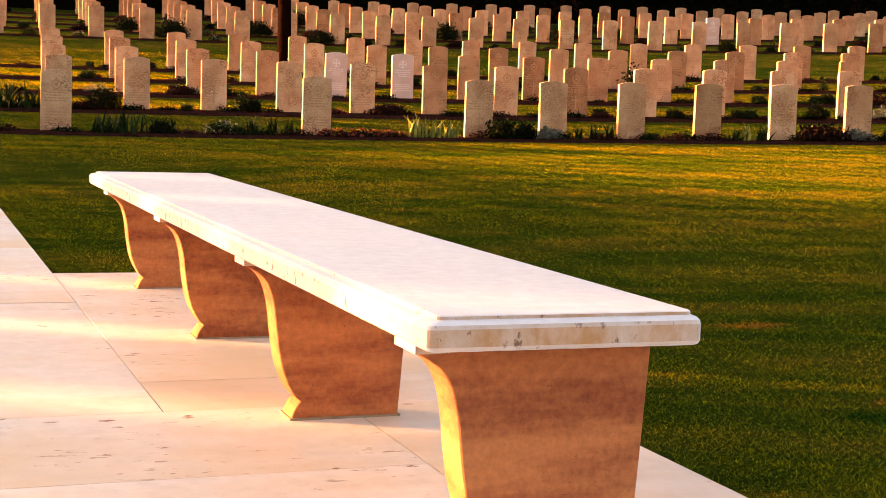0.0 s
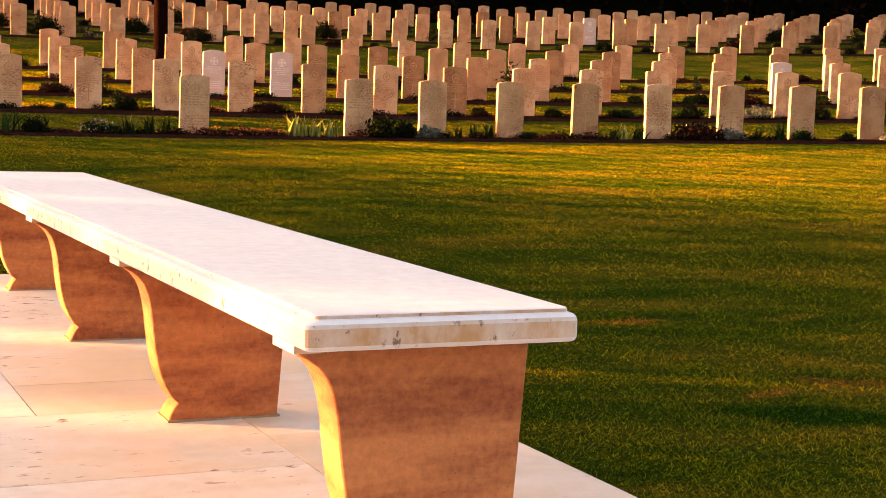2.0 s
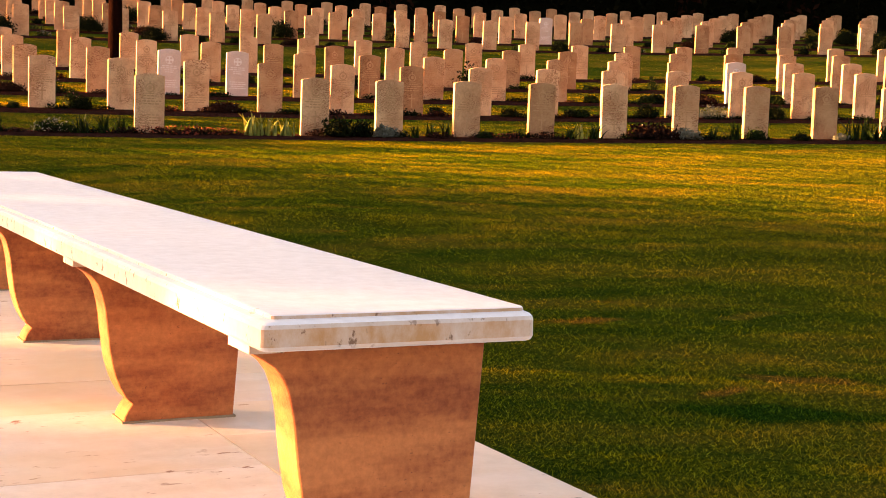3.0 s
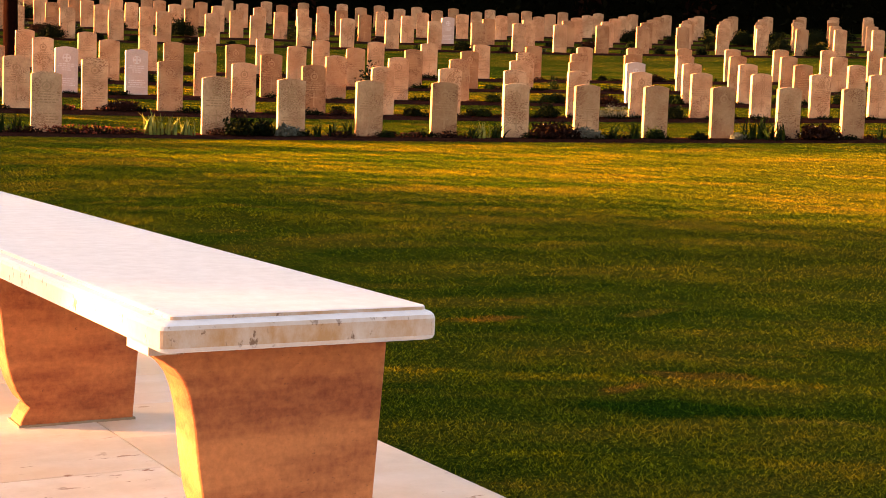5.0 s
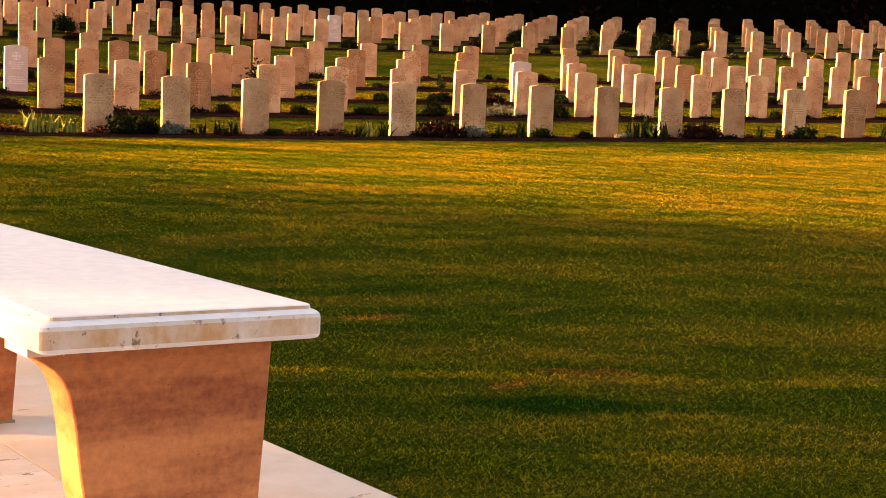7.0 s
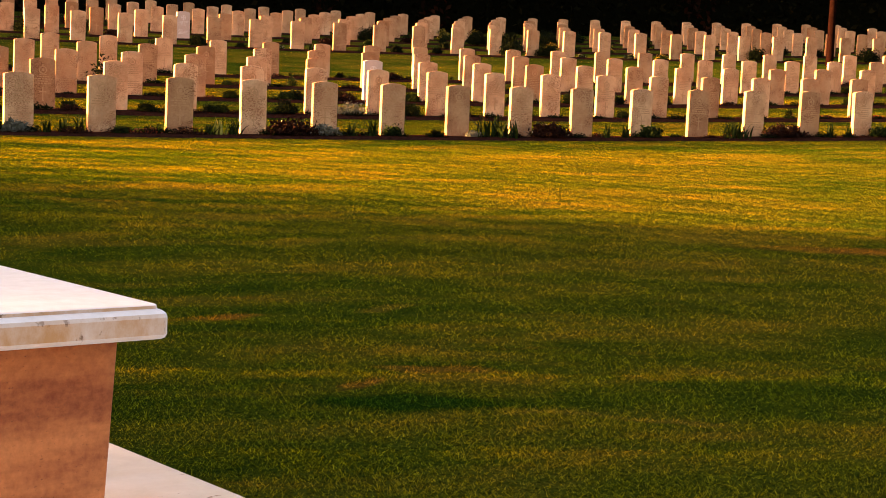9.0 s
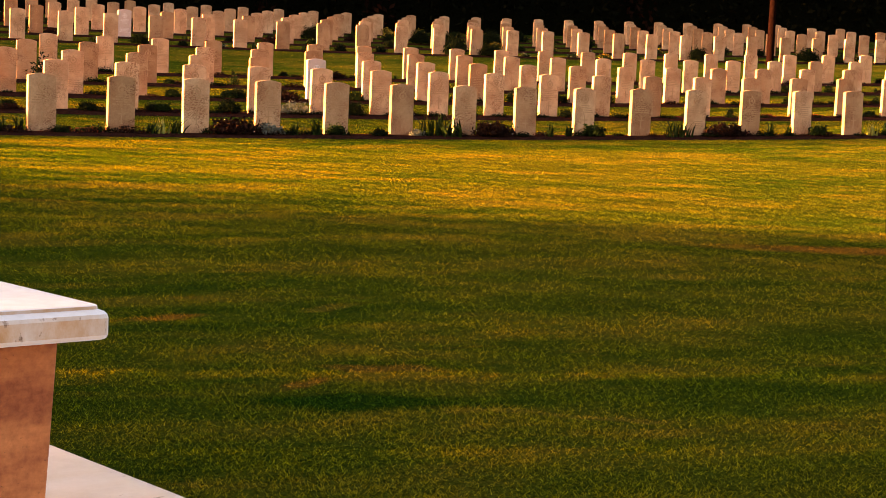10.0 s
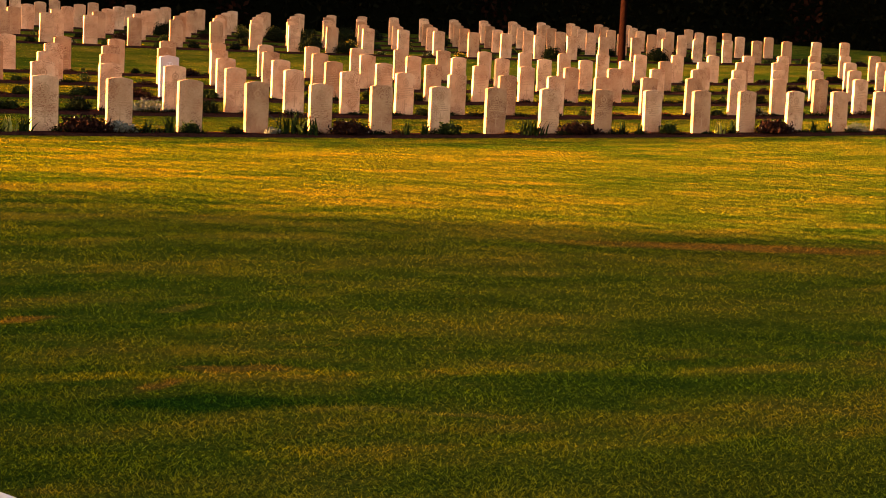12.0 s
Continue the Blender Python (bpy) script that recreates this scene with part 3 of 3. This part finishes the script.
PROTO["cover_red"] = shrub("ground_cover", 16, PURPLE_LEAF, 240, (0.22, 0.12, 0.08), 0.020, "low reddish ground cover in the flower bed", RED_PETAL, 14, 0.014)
placed = set()
prng = random.Random(23)


def put_plant(kind, arc, s, d, size=1.0):
    x, y, h = arc.at(s, d)
    x, y = float(x), float(y)
    m = pose(x, y, gz(x, y) + 0.03, 0, 0, 90 - math.degrees(float(h)) + prng.uniform(-25, 25) + prng.choice((0, 180))) @ Matrix.Diagonal((size, size, size * prng.uniform(0.9, 1.1), 1))
    ob = PROTO[kind]
    if kind not in placed:
        placed.add(kind)
        ob.matrix_world = m
    else:
        copy_thing(ob, m).scale = m.to_scale()


FIRST_ROW = "iris_big -4.3 1;dark -3.8 .8;red -3.5 .6;white -3.1 1;green -2.9 .5;iris -2.75 1;iris -2.5 1;iris -2.3 .9;red -1.75 1;red -1.35 1;red -1.05 .8;iris_yellow -.78 1;iris_yellow -.52 .9;iris_yellow -.35 .8;dark .3 1;dark .6 .85;silver .93 1;iris 1.3 .8;iris 1.5 .8;iris 1.72 .9;red 2.55 .7;green 2.2 .5;iris 3.35 .8;iris 3.7 1;iris_yellow 3.5 .8;dark_big 4.5 1;silver 5.0 1;iris 5.35 .8;iris 5.65 1;green 5.97 .7;dark 6.6 .5;iris_big 7.6 .95;silver 7.2 .6;dark_big 8.4 1;iris 9.35 .8;iris 9.68 .9;green 10.1 1;iris_big 11.58 .8;dark_big 12.5 1;iris 13.35 .9;iris 13.7 .8;green 14.3 .9;red 14.0 .4;iris_yellow 15.3 .8;iris 15.6 1;dark_big 16.5 1.15;iris 17.4 .9;iris 17.7 .9;grey 18.4 .7;dark 19.5 1;iris 20.4 1"
for item in FIRST_ROW.split(";"):
    kind, c, size = item.split()
    put_plant(kind, FRONT, float(c) * PITCH_1, -0.16 + prng.uniform(-0.05, 0.05), float(size) * (1.25 if "iris" in kind else 1.1))
for r in range(5):
    c = -5.6
    while c < COLUMNS_1[r]:
        put_plant(prng.choice(("cover", "cover", "cover_red")), FRONT, c * PITCH_1, DEPTHS_1[r] - 0.15 + prng.uniform(-0.1, 0.08), prng.uniform(0.6, 1.2))
        c += prng.uniform(0.35, 0.8)
MIXED = ["dark", "dark", "green", "red", "dark", "cover", "cover", "pink", "iris", "green", "dark_big"]
for r in range(1, 5):
    for c in range(-5, COLUMNS_1[r]):
        for k in range(prng.choice((1, 2, 2))):
            put_plant(prng.choice(MIXED), FRONT, (c + SHIFT_1[r] + prng.uniform(0.3, 0.7)) * PITCH_1, DEPTHS_1[r] - 0.08 + prng.uniform(-0.1, 0.1), prng.uniform(0.5, 0.9))
for kind, r, c, size in (("tall", 2, 3.5, 0.85), ("tall", 2, 2.5, 0.62), ("round", 1, -4.42, 0.62), ("dark_big", 2, -3.3, 0.8), ("round", 1, 5.5, 0.5), ("grey", 1, 6.55, 0.9), ("round", 1, 7.5, 0.45), ("iris_big", 1, -5.6, 1.5), ("grey", 2, -4.5, 0.6), ("grey", 1, 18.4, 0.8)):
    put_plant(kind, FRONT, c * PITCH_1, DEPTHS_1[r] - 0.1, size)
for r, d in enumerate(DEPTHS_2):
    for c in range(-12, ENDS_2[r]):
        kind = prng.choice(["dark", "round", "green", "dark_big", "iris_big", "cover", "yellow" if c > 13 else "dark", "yellow" if c > 13 else "green", "white", "round"])
        put_plant(kind, BACK, (c + prng.uniform(0.3, 0.7)) * PITCH_2, d - 0.1 + prng.uniform(-0.1, 0.1), prng.uniform(0.55, 1.0))


# ================= trees =================
def trunk_mesh(path, radii, seg=12):
    bm = bmesh.new()
    last = None
    for (x, y, z), r in zip(path, radii):
        ring = [bm.verts.new((x + r * math.cos(math.tau * k / seg), y + r * math.sin(math.tau * k / seg), z)) for k in range(seg)]
        if last:
            for k in range(seg):
                j = (k + 1) % seg
                bm.faces.new((last[k], last[j], ring[j], ring[k]))
        last = ring
    bm.faces.new(last)
    return bm


def tree(x, y, radius, bare, top, crown, seed, leaves=3500, leaf=0.16):
    rng = np.random.default_rng(seed)
    z = gz(x, y)
    ob = new("tree")
    ob.location = (x, y, z)
    path = [(0, 0, -0.3), (0, 0, 0.15), (rng.normal(0, 0.02), rng.normal(0, 0.02), bare * 0.5), (rng.normal(0, 0.05), 0, bare), (rng.normal(0, 0.1), rng.normal(0, 0.1), (bare + top) / 2), (0, 0, top * 0.93)]
    part("trunk", trunk_mesh(path, [radius * 1.5, radius * 1.12, radius, radius * 0.9, radius * 0.6, radius * 0.15]), SHADED_BARK, ob, smooth=True)
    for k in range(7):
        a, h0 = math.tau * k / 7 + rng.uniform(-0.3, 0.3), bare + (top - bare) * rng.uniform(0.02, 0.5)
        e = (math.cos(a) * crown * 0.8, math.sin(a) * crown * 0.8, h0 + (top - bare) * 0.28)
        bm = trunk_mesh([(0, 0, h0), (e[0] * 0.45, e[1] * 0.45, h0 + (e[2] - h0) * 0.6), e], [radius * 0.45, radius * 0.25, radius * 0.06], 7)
        part("limb", bm, SHADED_BARK, ob, smooth=True)
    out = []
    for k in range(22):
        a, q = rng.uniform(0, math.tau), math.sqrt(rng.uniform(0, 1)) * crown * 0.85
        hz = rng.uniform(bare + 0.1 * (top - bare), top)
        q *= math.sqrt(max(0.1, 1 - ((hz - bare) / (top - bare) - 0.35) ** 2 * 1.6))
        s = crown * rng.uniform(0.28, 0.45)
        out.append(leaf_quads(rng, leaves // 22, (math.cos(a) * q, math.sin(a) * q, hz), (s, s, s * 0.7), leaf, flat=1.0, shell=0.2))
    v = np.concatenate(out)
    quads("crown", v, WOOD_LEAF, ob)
    return ob


tx, ty, _ = FRONT.at(-1.30, 14.63)
tagged(tree(float(tx), float(ty), 0.145, 4.6, 9.5, 2.6, 5), "slender dark-trunked tree standing in the grass between grave plots", "tree")
tx, ty, _ = BACK.at(21.9 * PITCH_2, -1.3)
tagged(tree(float(tx), float(ty), 0.105, 4.8, 9.0, 2.4, 6), "thin dark-trunked tree standing before the rear graves", "tree")


# ================= unseen hedge towards the low sun, added to shade the near lawn =================
def shade_hedge():
    rng = np.random.default_rng(31)
    top = new("hedge")
    ys = (-12.0, 13.2, 13.7, 14.3, 15.1, 16.5, 18.0, 20.9, 22.5, 24.5)
    tops = (4.4, 3.95, 3.28, 2.88, 2.64, 2.55, 2.44, 2.36, 2.6, 2.2)

    def leaves(n, y0, y1, size):
        y = rng.uniform(y0, y1, n)
        z0 = ground(np.full(n, -28.2), y)
        z1 = np.interp(y, ys, tops) + 0.07 * np.sin(y * 5.3) + 0.05 * np.sin(y * 13.1 + 1) + rng.normal(0, 0.13, n)
        z = z0 + (z1 - z0) * rng.uniform(0, 1, n) + rng.normal(0, 0.03, n)
        p = np.stack([-28.2 + rng.normal(0, 0.3, n), y, z], 1)
        a = rng.normal(size=(n, 3)); a /= np.linalg.norm(a, axis=1)[:, None]
        b = np.cross(a, rng.normal(size=(n, 3))); b /= np.linalg.norm(b, axis=1)[:, None]
        w = size * rng.uniform(0.6, 1.3, n)[:, None]
        return np.stack([p - a * w, p + b * w * 0.45, p + a * w, p - b * w * 0.45], 1)

    v = leaves(56000, -12.0, 24.5, 0.19)
    mid = v.mean(1)
    # low gaps cut in the added hedge, so sun lights the four bench supports
    low = mid[:, 2] < 2.86
    for y in (7.30, 8.36, 9.42, 10.51):
        v, mid, low = (k[~(low & (abs(mid[:, 1] - y) < 0.145))] for k in (v, mid, low))
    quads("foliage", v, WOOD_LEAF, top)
    for y in np.arange(-11.45, 24.2, 1.062):
        x, y = -28.2 + rng.normal(0, 0.08), y + rng.normal(0, 0.15)
        z, h = gz(x, y), float(np.interp(y, ys, tops))
        bm = trunk_mesh([(x, y, z - 0.1), (x + rng.normal(0, 0.05), y, z + (h - z) * 0.5), (x + rng.normal(0, 0.1), y, h - 0.35)], [0.05, 0.035, 0.012], 7)
        part("stem", bm, SHADED_BARK, top, smooth=True)
    tagged(top, "unseen tall hedge, added to shade the near lawn", "hedge")


shade_hedge()


# ================= dark hedge behind the graves =================
def hedge():
    rng = np.random.default_rng(77)
    top = new("hedge")
    bm = bmesh.new()
    last = None
    for s in np.arange(-19, 75, 1.0):
        x0, y0, h = BACK.at(s, 16.2)
        x1, y1, h = BACK.at(s, 20.0)
        z = gz(x0, y0)
        tall = 4.6 + 0.5 * math.sin(s * 0.7) + 0.4 * math.sin(s * 1.9)
        row = [bm.verts.new(p) for p in ((x0, y0, z - 0.3), (x0, y0, z + tall), (x1, y1, z + tall + 0.6), (x1, y1, z - 0.3))]
        if last:
            for k in range(3):
                bm.faces.new((last[k], row[k], row[k + 1], last[k + 1]))
        last = row
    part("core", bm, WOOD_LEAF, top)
    n = 26000
    s = rng.uniform(-19.4, 74, n)
    x, y, h = BACK.at(s, 16.0 + rng.normal(0, 0.35, n))
    z = ground(x, y) + rng.uniform(0, 1, n) ** 0.8 * 5.0
    p = np.stack([x, y, z], 1)
    a = rng.normal(size=(n, 3)); a /= np.linalg.norm(a, axis=1)[:, None]
    b = np.cross(a, rng.normal(size=(n, 3))); b /= np.linalg.norm(b, axis=1)[:, None]
    w = rng.uniform(0.10, 0.22, n)[:, None]
    v = np.stack([p - a * w, p + b * w * 0.5, p + a * w, p - b * w * 0.5], 1)
    brown = np.sin(s * 0.45) + 0.6 * np.sin(s * 1.3 + 1) > 1.0
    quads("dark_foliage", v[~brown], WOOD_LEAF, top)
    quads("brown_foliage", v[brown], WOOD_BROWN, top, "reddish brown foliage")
    tagged(top, "tall dark evergreen hedge closing the cemetery behind the graves", "hedge", kind="stuff")


hedge()


# ================= grass blades on the near lawn =================
def grass(count, near, far, dense):
    rng = np.random.default_rng(9)
    az = rng.uniform(radians(-20), radians(49), count)
    u = rng.uniform(0, 1, count)
    r = near * (far / near) ** u
    k = dense
    az[:k], r[:k] = rng.uniform(radians(-20), radians(49), k), np.sqrt(rng.uniform(8.0 ** 2, 34.0 ** 2, k))
    x, y = r * np.sin(az), r * np.cos(az)
    c, s_ = math.cos(radians(BENCH_TURN)), math.sin(radians(BENCH_TURN))
    bu, bv = x * c + y * s_, -x * s_ + y * c
    keep = ~(((bu < 1.594) & (bv < 6.316)) | ((bu < 0.59) & (bv < 12.3)))
    _, d = FRONT.back(x, y)
    keep &= (d < 19.5) & (y < 48)
    for row in DEPTHS_1:
        keep &= abs(d - row + 0.10) > 0.37
    x, y, r = x[keep], y[keep], r[keep]
    z = ground(x, y)
    n = len(x)
    ang = rng.uniform(0, math.tau, n)
    grow = 1 + 0.075 * (r - near)
    tuft = 1 + 0.30 * np.sin(x * 61 + 3 * np.sin(y * 23)) * np.sin(y * 53 + 3 * np.sin(x * 29)) + 0.2 * np.sin(x * 13 + y * 7)
    h = rng.uniform(0.005, 0.013, n) * np.minimum(grow, 1.15) * tuft
    w = rng.uniform(0.0008, 0.0016, n) * np.minimum(1 + 0.15 * (r - near), 4.2)
    lean = rng.uniform(0.4, 2.2, n)
    la = rng.uniform(0, math.tau, n)
    base = np.stack([x, y, z - 0.003], 1)
    side = np.stack([np.cos(ang), np.sin(ang), np.zeros(n)], 1) * w[:, None]
    tip = base + np.stack([np.cos(la) * h * lean, np.sin(la) * h * lean, h], 1)
    ob = quads("grass", np.stack([base - side, base + side, tip], 1), BLADES)
    tagged(ob, "short mown grass blades of the lawn", "grass", kind="stuff")


grass(1700000, 2.2, 44.0, 950000)
